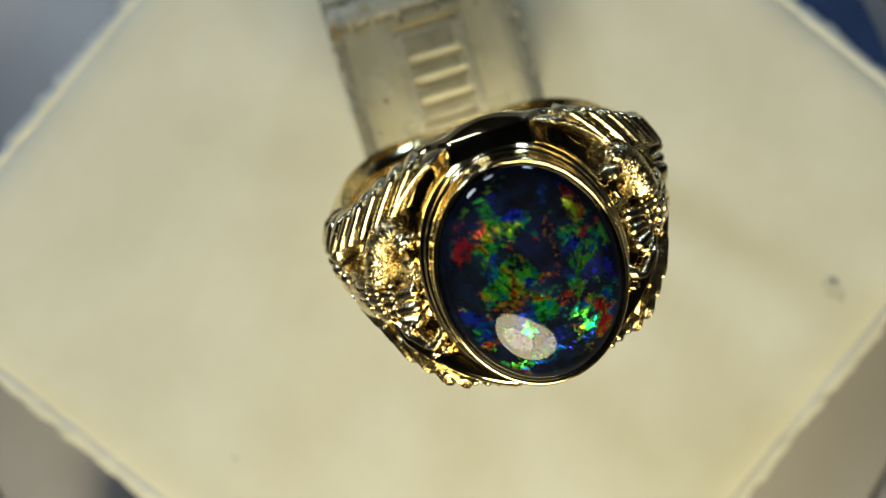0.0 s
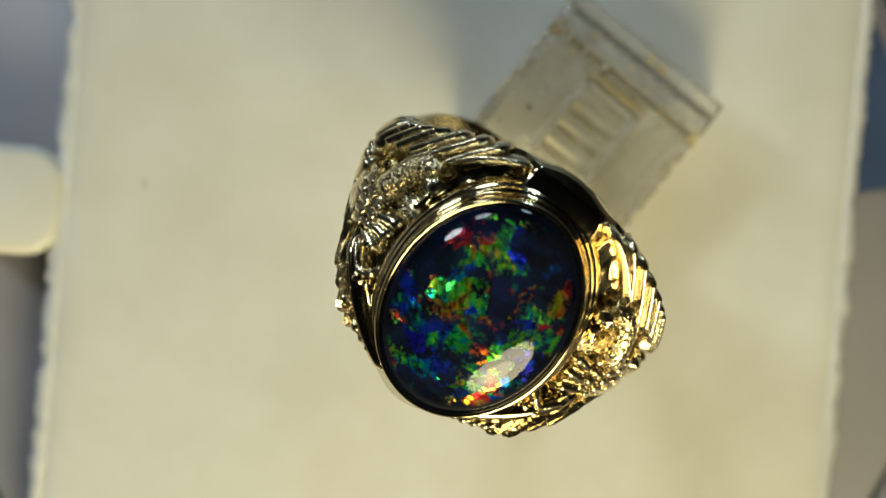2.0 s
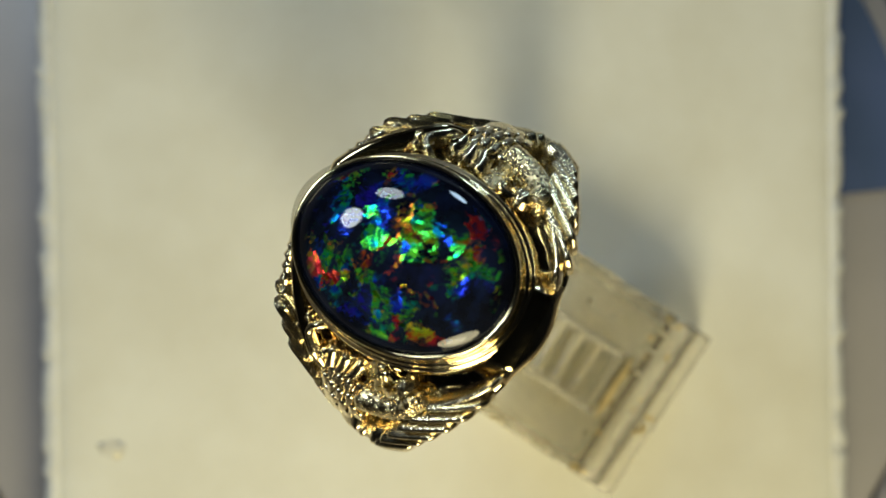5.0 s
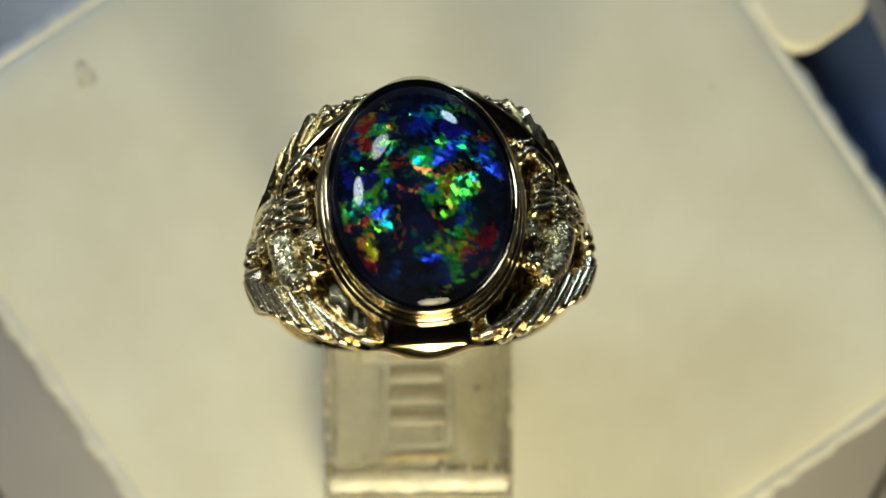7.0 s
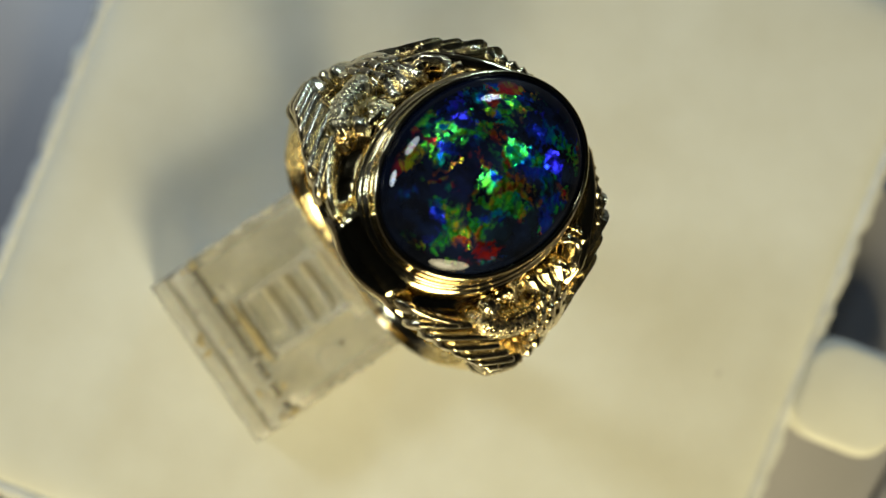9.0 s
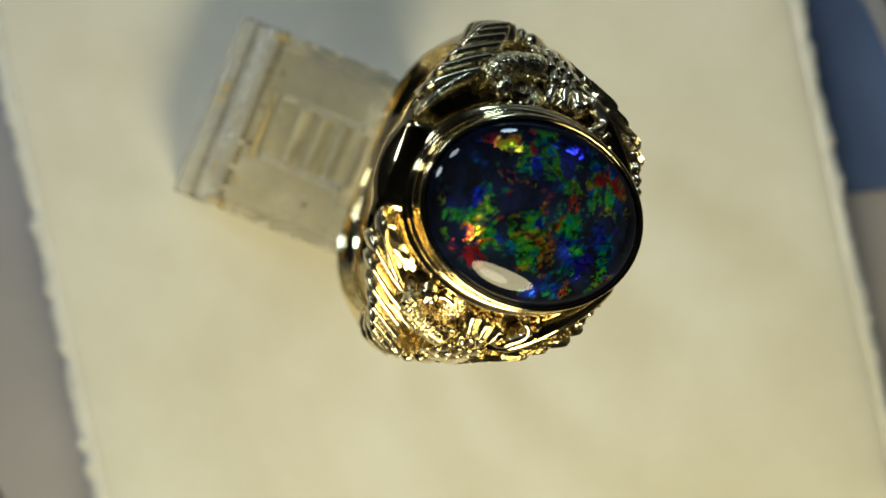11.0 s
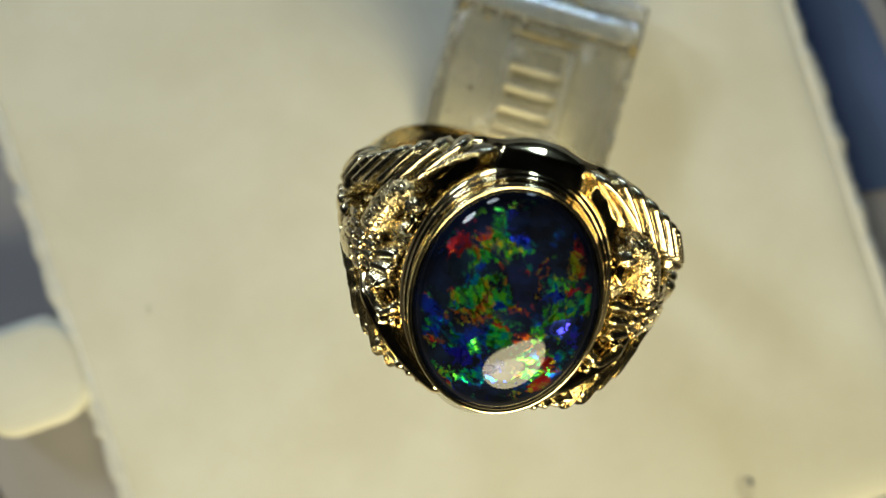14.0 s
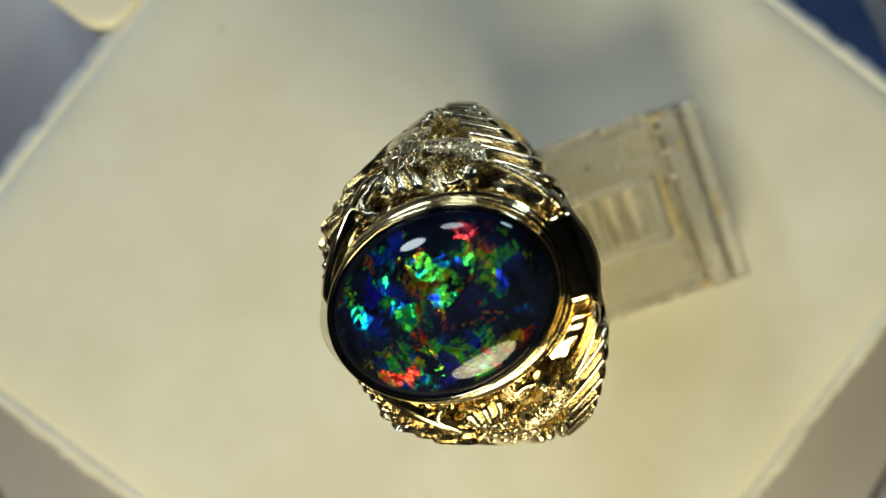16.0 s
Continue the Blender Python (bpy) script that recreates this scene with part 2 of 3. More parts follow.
# ---- the pad ----
PAD_TURN = 50.5
PAD_BASE = pose(0.52 * MM, 0.5 * MM, -6.2 * MM, 0, 0, PAD_TURN)


def pad():
    e = tagged(new("display_pad"), "square off-white plastic pad with a rough raised rim", "display pad")
    e.matrix_world = PAD_BASE
    top = 6.2
    h = 31.7
    slab = prism(rounded(-h + 1.2, -h + 1.2, h - 1.2, h - 1.2, 3.0, 10), [(0.3, 0), (0, 0.3), (0, top - 0.55), (0.2, top - 0.36), (0.8, top - 0.18), (1.8, top - 0.05), (3.0, top)])
    part("plate", slab, PAD, e)
    # the rough moulded rim round the plate
    line = rounded(-h, -h, h, h, 3.8, 12)
    dense = []
    for k, (x, y) in enumerate(line):
        x2, y2 = line[(k + 1) % len(line)]
        n = max(1, int(math.hypot(x2 - x, y2 - y) / 0.35))
        dense += [(x + (x2 - x) * i / n, y + (y2 - y) * i / n) for i in range(n)]
    rows = []
    for x, y in dense:
        d = math.hypot(x, y)
        ux, uy = x / d, y / d
        w = 0.26 * noise.noise(Vector((x * 0.9, y * 0.9, 3.0))) + 0.15 * noise.noise(Vector((x * 2.7, y * 2.7, 9.0)))
        z = top + 0.25 * noise.noise(Vector((x * 0.7, y * 0.7, 5.0))) * 0.4
        prof = [(-1.35, 0.4), (-1.35, z - 0.75), (-1.15, z - 0.42), (-0.85, z - 0.26), (-0.5 + w * 0.5, z - 0.36), (-0.1 + w, z - 0.85), (w, z - 1.3), (w * 0.6, z - 2.2), (0, 0.4)]
        rows.append([(x + o * ux * 1.25, y + o * uy * 1.25, q) for o, q in prof])
    part("rim", grid(rows, close_u=True, close_v=True), RIM, e, "rough-edged raised white rim")
    tab = prism(rounded(-h - 8.0, -4.1, -h + 0.9, 4.4, 2.9, 10), [(0.5, 2.2), (0, 2.7), (0, top - 0.5), (0.25, top + 0.02), (0.7, top + 0.16)])
    part("tab", tab, PAD, e, "rounded cream tab on the pad's edge")
    inv = PAD_BASE.inverted()
    for k, (x, y, r) in enumerate(((30.5, -4.4, 0.7), (-16.8, -17.1, 0.2))):
        p = inv @ Vector((x * MM, y * MM, 0)) * 1000
        part("smudge", lump(p.x, p.y, top, r, r * 1.5, 0.006, 0.6, k * 3.1), SMUDGE, e, "faint grey smudge")
    return e


# ---- the clear clip; x across, y away from the ring, z up, in millimetres ----
CLIP_BASE = pose(0, 0, 0, 0, 0, 16.5)
RING_BASE = pose(2.55 * MM, 1.66 * MM, 13.55 * MM, 0, 0, 18.0) @ pose(0, 0, 0, 17.5, 0.9, 0)


def clip():
    e = tagged(new("ring_clip"), "scuffed clear acrylic ring clip with a ladder of slots", "ring holder")
    e.matrix_world = CLIP_BASE
    x0, x1 = -4.4, 9.8
    part("side_wall", box(x0, 6.6, 0.02, x0 + 1.0, 17.4, 4.7, 0.2), ACRYLIC_WALL, e)
    part("side_wall", box(x1 - 1.0, 6.6, 0.02, x1, 17.4, 4.7, 0.2), ACRYLIC_WALL, e)
    part("deck", box(x0, 6.6, 4.72, 0.0, 17.4, 5.8, 0.2), ACRYLIC, e)
    part("deck", box(5.5, 6.6, 4.72, x1, 17.4, 5.8, 0.2), ACRYLIC, e)
    part("deck", box(0.02, 15.9, 4.72, 5.48, 17.4, 5.8, 0.2), ACRYLIC, e)
    profile = ((17.5, 0.02), (17.5, 5.85), (17.65, 6.12), (17.9, 6.2), (18.2, 6.12), (18.7, 5.9), (19.25, 5.62), (19.42, 5.42), (19.6, 5.36), (20.5, 5.32), (20.8, 5.15), (20.9, 4.8), (20.9, 0.02))
    rows = []
    for k in range(25):
        x = x0 + (x1 - x0) * k / 24
        w = 0.05 * noise.noise(Vector((x * 0.9, 3.1, 0.0)))
        rows.append([(x, y + (w if y > 18.5 else 0.0), z + (0.5 * w if z > 5 else 0.0)) for y, z in profile])
    part("end_bar", grid(rows, close_v=True, caps=True), ACRYLIC_SOLID, e, "thick clear end bar")
    # An added plate whose only task is to darken the gaps between rungs.
    part("gap_darkener", box(0.7, 8.6, 1.8, 4.8, 15.8, 2.8, 0.15), ACRYLIC_SOLID, e)
    part("ladder_rail", box(0.05, 9.0, 4.6, 0.65, 15.8, 6.2, 0.15), ACRYLIC_SOLID, e)
    part("ladder_rail", box(4.85, 9.0, 4.6, 5.45, 15.8, 6.2, 0.15), ACRYLIC_SOLID, e)
    for k in range(5):
        y = 13.75 - 1.62 * k
        tooth = [[(x, yy, z) for yy, z in ((y - 0.52, 3.4), (y - 0.50, 4.3), (y + 0.10, 5.35), (y + 0.24, 5.40), (y + 0.34, 5.30), (y + 0.40, 3.4))] for x in (0.62, 0.8, 4.7, 4.88)]
        part("rung", grid(tooth, close_v=True, caps=True), FROSTED_LIT, e)
    part("seam_line", box(x0 + 0.1, 17.1, 5.82, x1 - 0.1, 17.55, 5.9, 0.03), SEAM_TINT, e, "thin brownish-grey line along the seam")
    part("seam_line", box(x0 + 0.1, 19.4, 5.46, x1 - 0.2, 19.65, 5.5, 0.02), SEAM_TINT, e, "thin brownish-grey line along the seam")
    part("seam_line", box(0.1, 15.82, 5.82, 5.4, 16.05, 5.9, 0.03), SEAM_TINT, e, "thin brownish-grey line along the seam")
    # the springy loop inside the ring, and the foot that carries it
    near = CLIP_BASE.inverted() @ RING_BASE
    rows = []
    for k in range(49):
        a = radians(-26 + 52 * k / 48)
        row = []
        end = -10.1 + 1.9 * ((k - 24) / 24) ** 2
        for r, y in ((8.2, end + 0.2), (8.5, end), (9.0, end + 0.15), (9.05, 4.0), (8.2, 4.0)):
            q = near @ Vector((r * math.sin(a) * MM, y * MM, r * math.cos(a) * MM)) * 1000
            row.append(tuple(q))
        rows.append(row)
    part("loop", grid(rows, close_v=True, caps=True), ACRYLIC, e, "springy clear loop")
    part("tongue", box(-1.0, 1.5, 5.85, 7.2, 9.4, 6.7, 0.25), ACRYLIC, e)
    for k, (x, y, r) in enumerate(((-1.75, 11.3, 0.22), (1.05, 16.8, 0.2), (2.6, 16.6, 0.13), (6.8, 16.4, 0.16), (-3.6, 16.0, 0.15), (5.9, 13.1, 0.1), (-2.9, 9.2, 0.12), (-3.9, 13.8, 0.13), (8.9, 14.4, 0.12), (3.9, 16.9, 0.17), (4.8, 17.2, 0.12), (-2.4, 16.9, 0.1), (8.1, 17.9, 0.14), (-0.6, 19.4, 0.1), (6.3, 19.0, 0.09))):
        part("speck", lump(x, y, 5.86, r, r * 0.7, 0.09, 0.7, k * 2.3, 6), GRIME, e, "brown speck of dirt")
    for k, (x, y, a, b) in enumerate(((2.7, 16.4, 2.4, 0.32), (-3.9, 17.6, 0.35, 0.8), (9.4, 17.6, 0.35, 0.7))):
        part("glue_stain", lump(x, y, 5.86, a, b, 0.07, 0.8, k * 4.7 + 1), GLUE, e, "yellowed stain of old glue")
    rnd = random.Random(5)
    for k in range(14):
        x, y = rnd.uniform(x0 + 0.6, x1 - 0.6), rnd.choice((16.9, 18.9, 20.2)) + rnd.uniform(-0.5, 0.5)
        z = 6.13 if 17.6 < y < 18.6 else 5.86 if y < 17.6 else 5.55 if y < 19.4 else 5.36
        r = rnd.uniform(0.12, 0.34)
        part("grime_patch", lump(x, y, z, r, r * rnd.uniform(0.5, 1.0), 0.04, 0.8, k * 1.9 + 0.3, 6), GLUE, e, "small brown patch of grime")
    for ob in e.children:
        if ob.name.startswith(("gap_darkener", "loop", "tongue")):
            ob.visible_shadow = False
    rows = [[(-2.35 + (r + o) * math.cos(2 * math.pi * k / 40), 12.5 + (r + o) * math.sin(2 * math.pi * k / 40), z) for o, z in ((-0.07, 5.78), (0.0, 5.86), (0.07, 5.78))] for k in range(40) for r in (1.15,)]
    part("moulding_mark", grid(rows, close_u=True), ACRYLIC_SOLID, e, "faint round moulding mark")
    # chipped and whitened corners along the edges
    rnd = random.Random(12)
    for k in range(18):
        if k < 9:
            x, y, z = x0 + rnd.uniform(0.0, 0.35), rnd.uniform(8.0, 17.2), 5.78
        elif k < 14:
            x, y, z = x1 - rnd.uniform(0.0, 0.3), rnd.uniform(10.0, 17.2), 5.78
        else:
            x, y, z = rnd.uniform(x0 + 0.3, x1 - 0.3), 17.45 + rnd.uniform(-0.15, 0.15), 5.9
        part("chip", lump(x, y, z, rnd.uniform(0.08, 0.2), rnd.uniform(0.15, 0.5), 0.08, 0.9, k * 3.1 + 0.7, 7), FROSTED_LIT, e, "whitened chip in the edge")
    return e


# ---- the ring; x across, y towards the clip, z up through the stone, in millimetres ----
OUTER = ((0, 11.3), (15, 11.5), (30, 12.2), (45, 12.85), (60, 12.75), (75, 12.25), (90, 11.75), (105, 11.2), (180, 10.9))
WIDTH = ((0, 8.85), (15, 8.85), (22, 8.6), (30, 8.15), (37, 7.4), (46, 6.1), (54, 4.8), (63, 3.35), (75, 2.65), (90, 2.35), (120, 2.3), (180, 2.1))
SWAY = ((0, 0.62), (15, 0.6), (22, 0.9), (30, 0.8), (37, 0.85), (46, 1.02), (54, 1.4), (63, 1.85), (75, 1.9), (95, 2.1), (115, 2.6), (140, 2.9), (180, 2.4))
LIP_NEAR = ((0, 10.3), (8, 10.15), (15, 9.75), (24, 9.0), (32, 8.3), (45, 6.6), (54, 5.6), (63, 4.9), (75, 4.3), (90, 4.15), (120, 4.6), (180, 4.3))
LIP_FAR = ((0, -8.0), (22, -7.0), (37, -5.2), (46, -3.8), (54, -2.4), (63, -1.3), (75, -0.5), (90, -0.1), (120, 0.5), (180, 0.5))


def lerp(table, a):
    a = abs(a)
    for (a0, v0), (a1, v1) in zip(table, table[1:]):
        if a <= a1:
            t = (a - a0) / (a1 - a0)
            return v0 + (v1 - v0) * t
    return table[-1][1]


def smooth_of(table, a):
    return sum(lerp(table, a + d) * w for d, w in ((-8, 1), (-4, 2), (0, 3), (4, 2), (8, 1))) / 9


def on_ring(a, y, h):
    """The point at the hoop's angle a (degrees from the stone), y across, h above the shoulder's surface."""
    f = (y - smooth_of(SWAY, a)) / smooth_of(WIDTH, a)
    r = smooth_of(OUTER, a) - 0.9 * f * f * min(1, abs(a) / 60) + h
    return Vector((r * math.sin(radians(a)), y, r * math.cos(radians(a))))


def edge(a, f):
    """y at the share f of the way from the hoop's middle (0) to its near (1) or far (-1) edge."""
    return smooth_of(SWAY, a) + f * smooth_of(WIDTH, a)


ROUND = ((0.95, -1.3),) + tuple((math.cos(math.pi * j / 8), math.sin(math.pi * j / 8)) for j in range(9)) + ((-0.95, -1.3),)
VANE = ((1.0, -1.0), (0.92, 0.55), (0.62, 0.86), (0.2, 1.0), (-0.1, 0.92), (-0.5, 0.45), (-0.9, 0.1), (-1.0, -1.0))
RIDGE = ((1.0, -1.0), (0.5, 0.5), (0.0, 1.0), (-0.5, 0.5), (-1.0, -1.0))


def stroke(path, radius, height, n=26, ripple=0.0, waves=8, taper=0.15, section=ROUND, lift=0.0, grain=0.0):
    """A carved ridge that follows (angle, y) points over the shoulder."""
    rows = []
    m = len(path) - 1
    mids = []
    for k in range(n + 1):
        f = k / n * m
        i = min(int(f), m - 1)
        t = f - i
        p0, p1, p2, p3 = path[max(i - 1, 0)], path[i], path[i + 1], path[min(i + 2, m)]
        mids.append([0.5 * (2 * b + (c - a) * t + (2 * a - 5 * b + 4 * c - d) * t * t + (3 * b - a - 3 * c + d) * t ** 3) for a, b, c, d in zip(p0, p1, p2, p3)])
    for k, (a, y) in enumerate(mids):
        t = k / n
        env = max(taper, min(1.0, 4.0 * t + taper, 4.0 * (1 - t) + taper)) * (1 + ripple * math.sin(2 * math.pi * waves * t))
        a1, y1 = mids[min(k + 1, n)]
        a0, y0 = mids[max(k - 1, 0)]
        c = on_ring(a, y, lift)
        along = (on_ring(a1, y1, 0) - on_ring(a0, y0, 0)).normalized()
        up = Vector((math.sin(radians(a)), 0, math.cos(radians(a))))
        side = along.cross(up).normalized()
        row = []
        for sx_, sz_ in section:
            q = c + side * (radius * env * sx_) + up * (height * env * sz_)
            if grain:
                q = q + (side * sx_ + up * sz_) * (grain * noise.noise(q * 3.1))
            row.append(tuple(q))
        rows.append(row)
    return grid(rows, close_v=True, caps=True)


def blob(a, y, ra, ry, h, rough=0.2, seed=0.0, n=12, lift=0.0):
    """A rounded boss on the shoulder; ra along the hoop and ry across, in millimetres."""
    rows = []
    c = on_ring(a, y, lift)
    up = Vector((math.sin(radians(a)), 0, math.cos(radians(a))))
    al = Vector((math.cos(radians(a)), 0, -math.sin(radians(a))))
    for i in range(n + 1):
        th = math.pi * 0.62 * i / n
        row = []
        for j in range(2 * n):
            ph = math.pi * j / n
            d = Vector((math.sin(th) * math.cos(ph), math.sin(th) * math.sin(ph), math.cos(th)))
            k = 1 + rough * noise.noise(d * 2.5 + Vector((seed, 0, seed)))
            row.append(tuple(c + al * (ra * k * d.x) + Vector((0, ry * k * d.y, 0)) + up * (h * k * d.z)))
        rows.append(row)
    rows.append([tuple(Vector(q) - up * 1.0) for q in rows[-1]])
    return grid(rows, close_v=True)


def hoop(e):
    rows = []
    steps, across = 300, 40
    for k in range(steps):
        a = -180 + 360 * k / steps
        row = []
        carve = max(0.0, min(1.0, (abs(a) - 14) / 8, (86 - abs(a)) / 8))
        for j in range(across + 1):
            s = -1 + 2 * j / across
            p = on_ring(a, edge(a, s), 0)
            g = carve * (-1.15 + 0.08 * noise.noise(p * 1.8) + 0.05 * noise.noise(p * 4.5))
            over = -0.3 * max(0, (abs(s) - 0.86) / 0.14) ** 2
            row.append(tuple(on_ring(a, edge(a, s), g + over)))
        near, far = smooth_of(LIP_NEAR, a), smooth_of(LIP_FAR, a)
        sides = []
        for start, lip, sy in ((row[across], near, 1), (row[0], far, -1)):
            r0 = math.hypot(start[0], start[2])
            arc = []
            for j in range(1, 12):
                t = j / 11
                y = start[1] + (lip - start[1]) * t + sy * 0.10 * math.sin(math.pi * t)
                r = r0 + (9.75 - r0) * t
                arc.append((r * math.sin(radians(a)), y, r * math.cos(radians(a))))
            sides.append(arc)
        row += sides[0]
        for j in range(9):
            s = j / 8
            r = 9.35 + 0.3 * (1 - 2 * s) ** 6
            row.append((r * math.sin(radians(a)), near * 0.99 + (far * 0.99 - near * 0.99) * s, r * math.cos(radians(a))))
        row += sides[1][::-1]
        rows.append(row)
    part("band", grid(rows, close_u=True, close_v=True), GOLD, e, "polished gold band with carved-out shoulders")


def setting(e):
    seat = pose(0, -0.15 * MM, 0, 0, 0, 3)
    rows = []
    prof = ((1.75, 9.6), (1.7, 10.5), (1.5, 10.95), (1.25, 11.15), (1.12, 11.2), (1.02, 11.45), (0.9, 11.58), (0.78, 11.56), (0.68, 11.75), (0.52, 12.0), (0.44, 12.4), (0.40, 12.75), (0.36, 12.92), (0.26, 13.02), (0.12, 13.0), (0.02, 12.9), (-0.06, 12.2), (0.3, 9.6))
    for k in range(168):
        t = 2 * math.pi * k / 168
        ex, ey = 6.0, 7.7
        nx, ny = math.cos(t) / ex, math.sin(t) / ey
        d = math.hypot(nx, ny)
        wide = 0.62 + 0.12 * max(0.0, math.sin(t)) ** 1.5
        rows.append([(ex * math.cos(t) + o * (wide if o > 0.5 else 1) * nx / d, ey * math.sin(t) + o * (wide if o > 0.5 else 1) * ny / d, z) for o, z in prof])
    part("bezel", grid(rows, close_u=True, close_v=True), GOLD, e, "thin-lipped stepped polished gold bezel").matrix_local = seat
    rows = []
    for i in range(49):
        q = math.sin(0.5 * math.pi * i / 48)
        z = 12.65 + 2.25 * (1 - q ** 2.5) ** 0.6
        rows.append([(6.01 * q * math.cos(2 * math.pi * k / 120), 7.71 * q * math.sin(2 * math.pi * k / 120), z) for k in range(120)])
    rows.append([(5.9 * math.cos(2 * math.pi * k / 120), 7.55 * math.sin(2 * math.pi * k / 120), 12.2) for k in range(120)])
    part("opal", grid(rows, close_v=True), OPAL, e, "domed oval black opal with green, red and blue flashes").matrix_local = seat


def shoulder(e, sx):
    """An eagle with spread wings in relief: one wing along each edge, the head curled towards the bezel."""
    def to(*points):
        return [(sx * a, y) for a, y in points]

    # the near wing: ribbed feathers that run out to the edge, each with a row of grains
    for k in range(6):
        a1 = 26 + 7.0 * k
        a0 = a1 + 12 - 0.6 * k
        am = a0 * 0.55 + a1 * 0.45
        inner = (0.64, 0.60, 0.55, 0.48, 0.38, 0.24)[k]
        path = to((a0, edge(a0, inner)), (am, edge(am, inner * 0.45 + 0.55)), (a1, edge(a1, 1.0)))
        part("feather", stroke(path, 0.50, 1.15, n=24, lift=-0.45, taper=0.5, section=VANE), GOLD_CARVED, e)
    # long quills that follow the bezel
    for points in (((40, 5.0), (33, 6.8), (25, 8.3), (17, 9.1)),):
        part("quill", stroke(to(*points), 0.42, 0.9, n=36, section=VANE, lift=-0.3, taper=0.3), GOLD_CARVED, e)
    # the wing's tip: broad overlapping plates where the hoop turns down
    for k in range(3):
        a = 67 + 8.0 * k
        for f0, f1, r in ((0.05, 0.98, 0.80), (-0.95, -0.10, 0.75)):
            path = to((a + 4, edge(a + 4, f0)), (a + 1.5, edge(a + 1.5, (f0 + f1) / 2)), (a - 2, edge(a - 2, f1)))
            part("tip_feather", stroke(path, r, 0.95 - 0.05 * k, n=12, section=VANE, lift=-0.35, taper=0.5), GOLD_CARVED, e)
    # the far wing: a smooth band beside the bezel, a grained one, and a knotted hem
    inside = to((50, -2.0), (44, -3.3), (37, -4.7), (29, -6.0), (21, -7.0), (14, -7.6), (9, -7.8))
    part("wing_band", stroke(inside, 0.85, 1.0, n=36, section=VANE, lift=-0.45, taper=0.35), GOLD, e)
    hem = to(*[(a, edge(a, -0.97)) for a in (70, 62, 54, 46, 38, 30, 23, 17, 12)])
    part("hem", stroke(hem, 0.42, 0.7, n=60, section=ROUND, lift=-0.4, taper=0.4, ripple=0.2, waves=14), GOLD_CARVED, e)
    for k in range(7):
        a = 66 - 5.4 * k
        tip = to((a + 4.0, edge(a + 4.0, -0.74)), (a, edge(a, -0.93)), (a - 3.0, edge(a - 3.0, -1.06 - 0.03 * (k % 2))))
        part("hem_feather", stroke(tip, 0.42 + 0.06 * (k % 3), 0.72 + 0.1 * (k % 2), n=8, section=RIDGE, taper=0.35, lift=-0.1), GOLD_CARVED, e, "", False)
    # the body with rows of scales
    part("body", blob(sx * 55, -0.35, 2.35, 1.85, 1.25, 0.06, sx * 5.0, 24, lift=-0.75), GOLD_CARVED, e, "rounded gold breast of the carved eagle")
    for r in range(5):
        for c in range(6):
            a, y = 46.8 + 4.2 * r, -2.1 + 0.74 * (c + 0.5 * (r % 2))
            d = ((a - 55) / 11.5) ** 2 + ((y + 0.35) / 1.9) ** 2
            if d > 0.98:
                continue
            hump = 1.25 * math.sqrt(max(0.02, 1 - 0.8 * d)) - 0.82
            part("scale", stroke(to((a + 2.7, y), (a + 0.2, y + 0.02), (a - 2.2, y)), 0.35, 0.24, n=8, taper=0.5, section=ROUND, lift=hump), GOLD_CARVED, e)
    # the curled neck, the head and the beak
    neck = to((49, 0.9), (47.5, 2.3), (44.5, 3.9), (40.5, 4.7), (37, 4.3))
    part("neck", stroke(neck, 0.95, 1.2, n=44, taper=0.6, lift=-0.35, grain=0.05), GOLD_GRAINED, e, "grained gold neck")
    part("head", blob(sx * 36, 3.9, 0.85, 0.75, 1.0, 0.15, 2.0 + sx, 16, lift=-0.2), GOLD_CARVED, e)
    part("beak", stroke(to((35.4, 3.6), (34.2, 2.9), (35.0, 2.2), (36.6, 2.0)), 0.34, 0.75, n=18, section=RIDGE, taper=0.25, lift=-0.15), GOLD, e)
    part("crest", stroke(to((51, 1.6), (49.5, 3.4), (46, 5.0), (41, 5.9), (36, 5.7)), 0.16, 0.7, n=24, section=RIDGE, lift=-0.35), GOLD_CARVED, e)
    part("hollow", blob(sx * 40, 1.5, 1.3, 1.0, 0.45, 0.2, 4.0, 14, lift=-0.9), GOLD_GRAINED, e)
    # the thigh's long plumes and the claws
    for k in range(3):
        path = to((47 - 0.6 * k, -0.4 - 0.7 * k), (42, 0.1 - 1.0 * k), (36.5 + 0.8 * k, 0.3 - 1.2 * k))
        part("plume", stroke(path, 0.62, 0.7, n=18, taper=0.35, section=VANE, lift=-0.6 + 0.1 * k), GOLD_CARVED, e)
    part("claw", stroke(to((47, -2.4), (42, -3.2), (38, -3.9), (34.5, -3.6), (33.5, -2.8)), 0.42, 0.85, n=28, section=ROUND, lift=-0.3, taper=0.35), GOLD_CARVED, e)
    for a, y, r in ((37.5, -4.5, 0.62), (33.4, -4.3, 0.5), (41.5, -2.3, 0.5)):
        part("talon", blob(sx * a, y, r, r * 0.8, 0.8, 0.2, a, 12, lift=-0.25), GOLD, e)
    part("collar", stroke(to((32.5, 3.2), (31.5, 1.4), (31.5, -1.2), (32.5, -3.6)), 0.36, 0.6, n=24, taper=0.3, lift=-0.2), GOLD, e)


def ring():
    e = tagged(new("opal_ring"), "carved yellow gold ring set with an oval black opal", "ring")
    e.matrix_world = RING_BASE
    hoop(e)
    setting(e)
    for sx in (1, -1):
        shoulder(e, sx)
    return e


room()
desk()
turntable()
PAD_THING = pad()
CLIP_THING = clip()
RING_THING = ring()


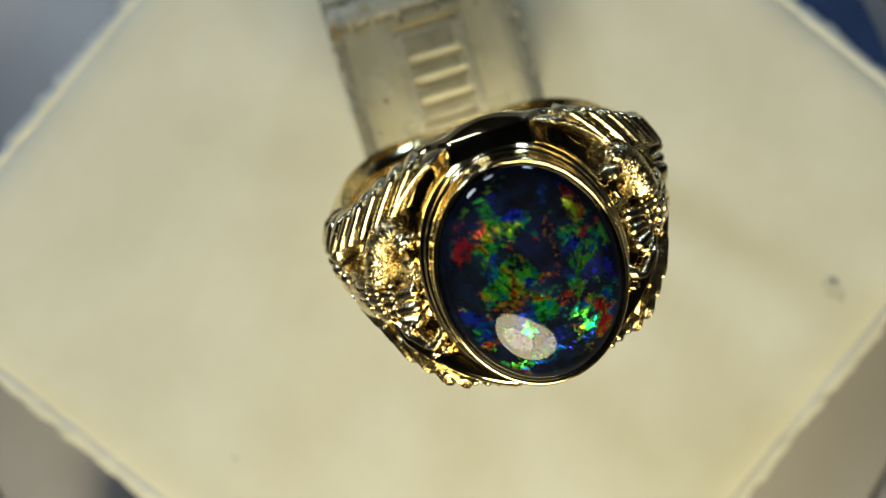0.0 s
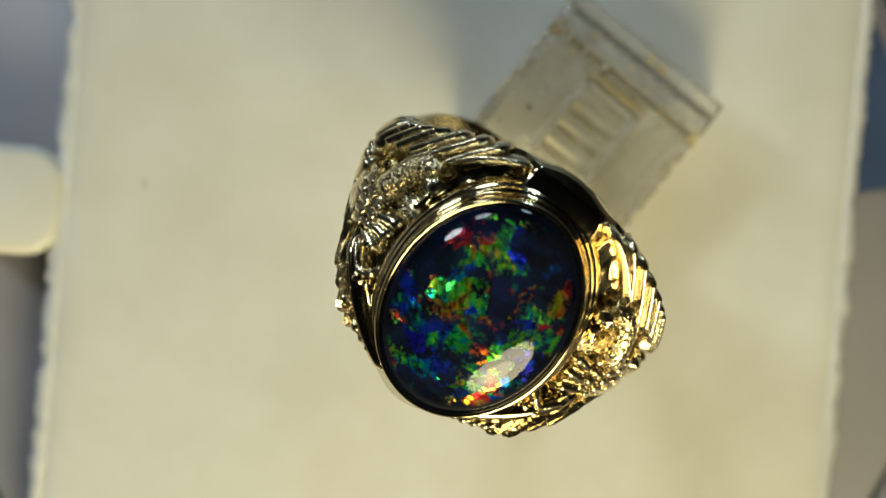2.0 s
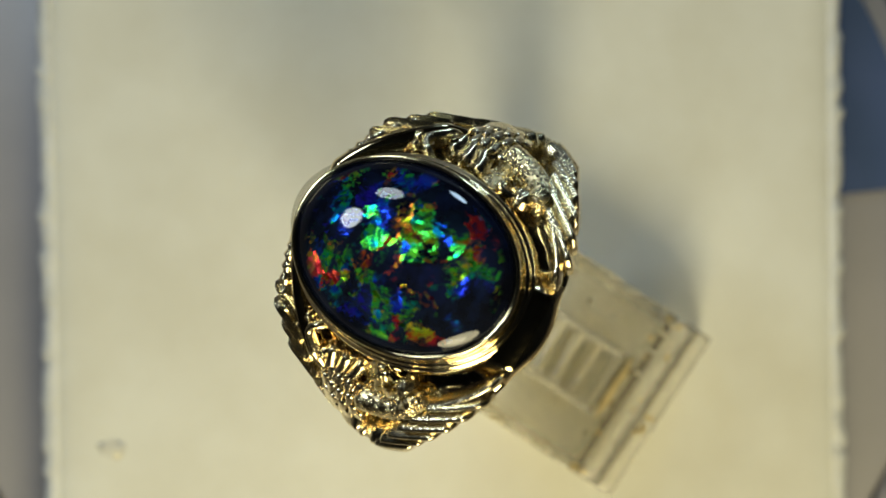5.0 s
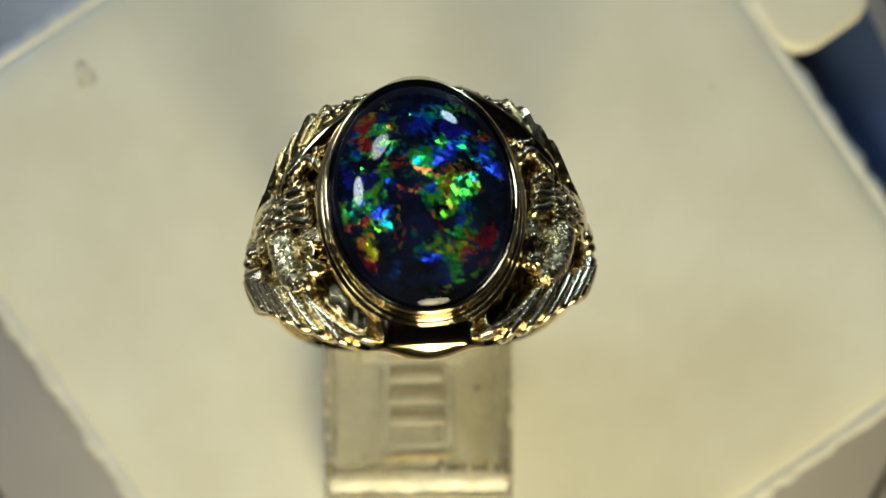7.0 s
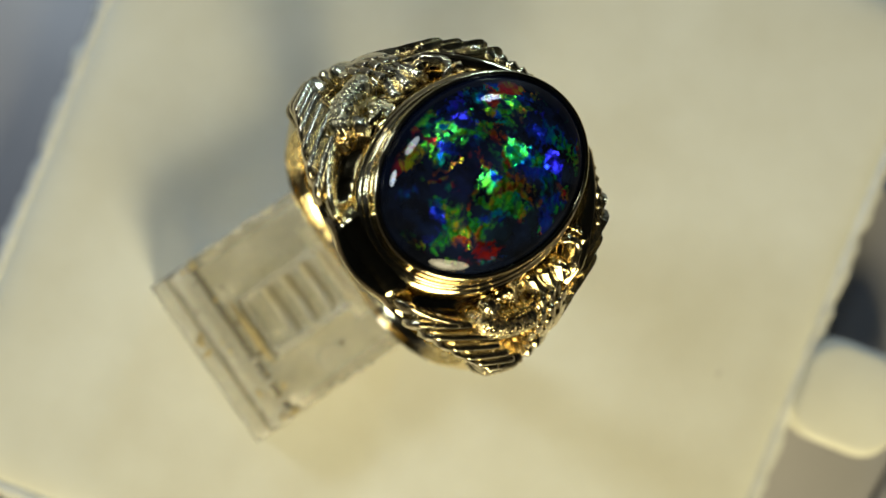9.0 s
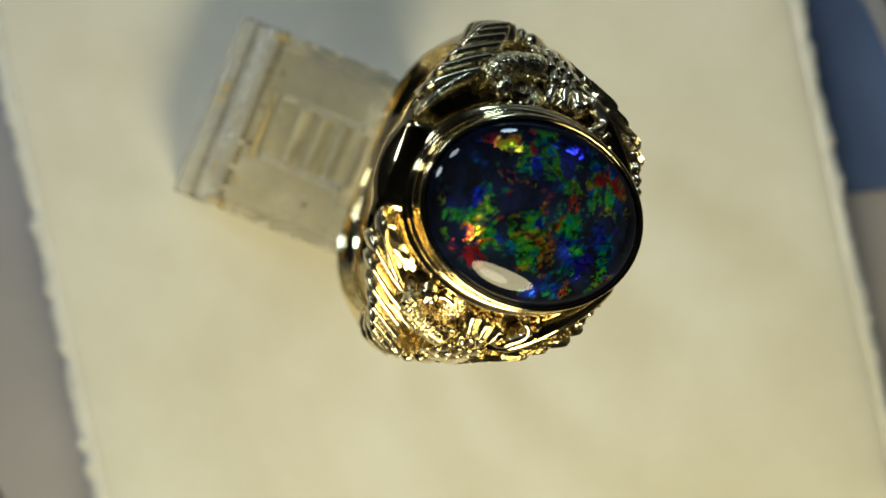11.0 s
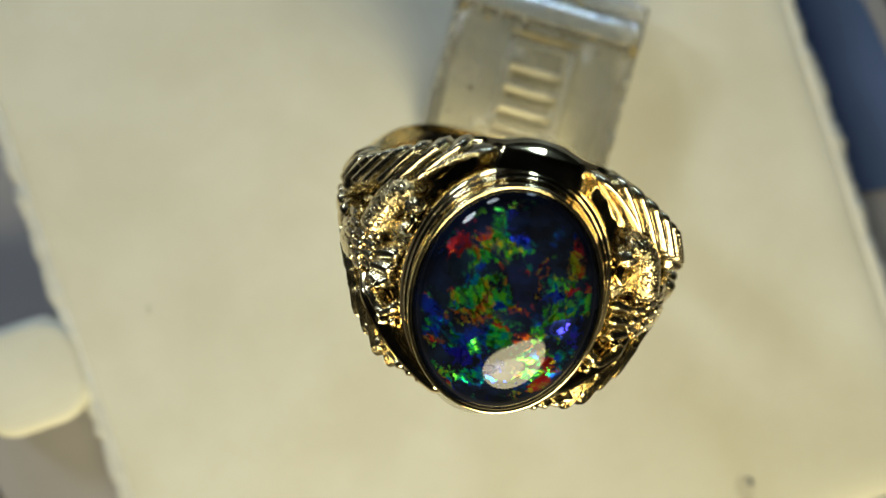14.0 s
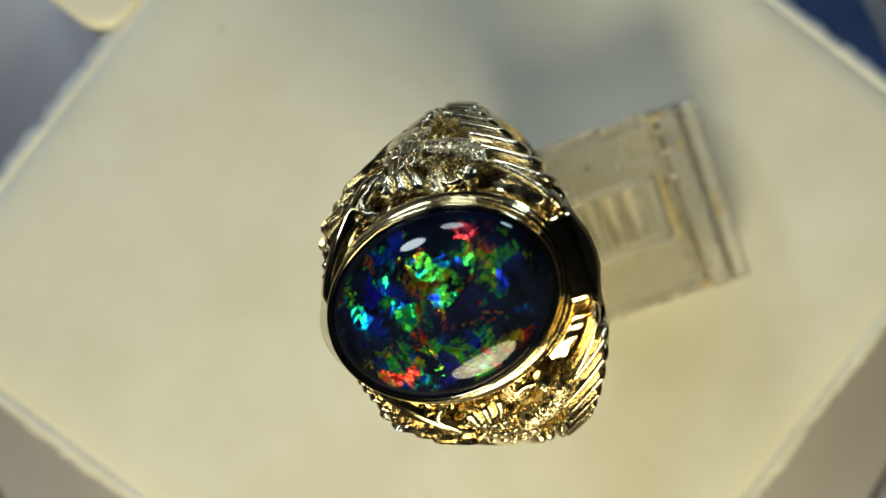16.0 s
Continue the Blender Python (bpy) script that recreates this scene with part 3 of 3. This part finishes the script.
def turned(t):
    """The turntable's angle: an even turn with a slight lag once a round."""
    return TURN * t + 0.42 - 0.19 * math.cos(2 * math.pi * (t - 9.2) / 12.857)


def motions():
    for thing, base in ((PAD_THING, PAD_BASE), (CLIP_THING, CLIP_BASE), (RING_THING, RING_BASE)):
        walk(thing, [(k / 10, pose(0, 0, 0, 0, 0, turned(k / 10)) @ base) for k in range(161)])


motions()
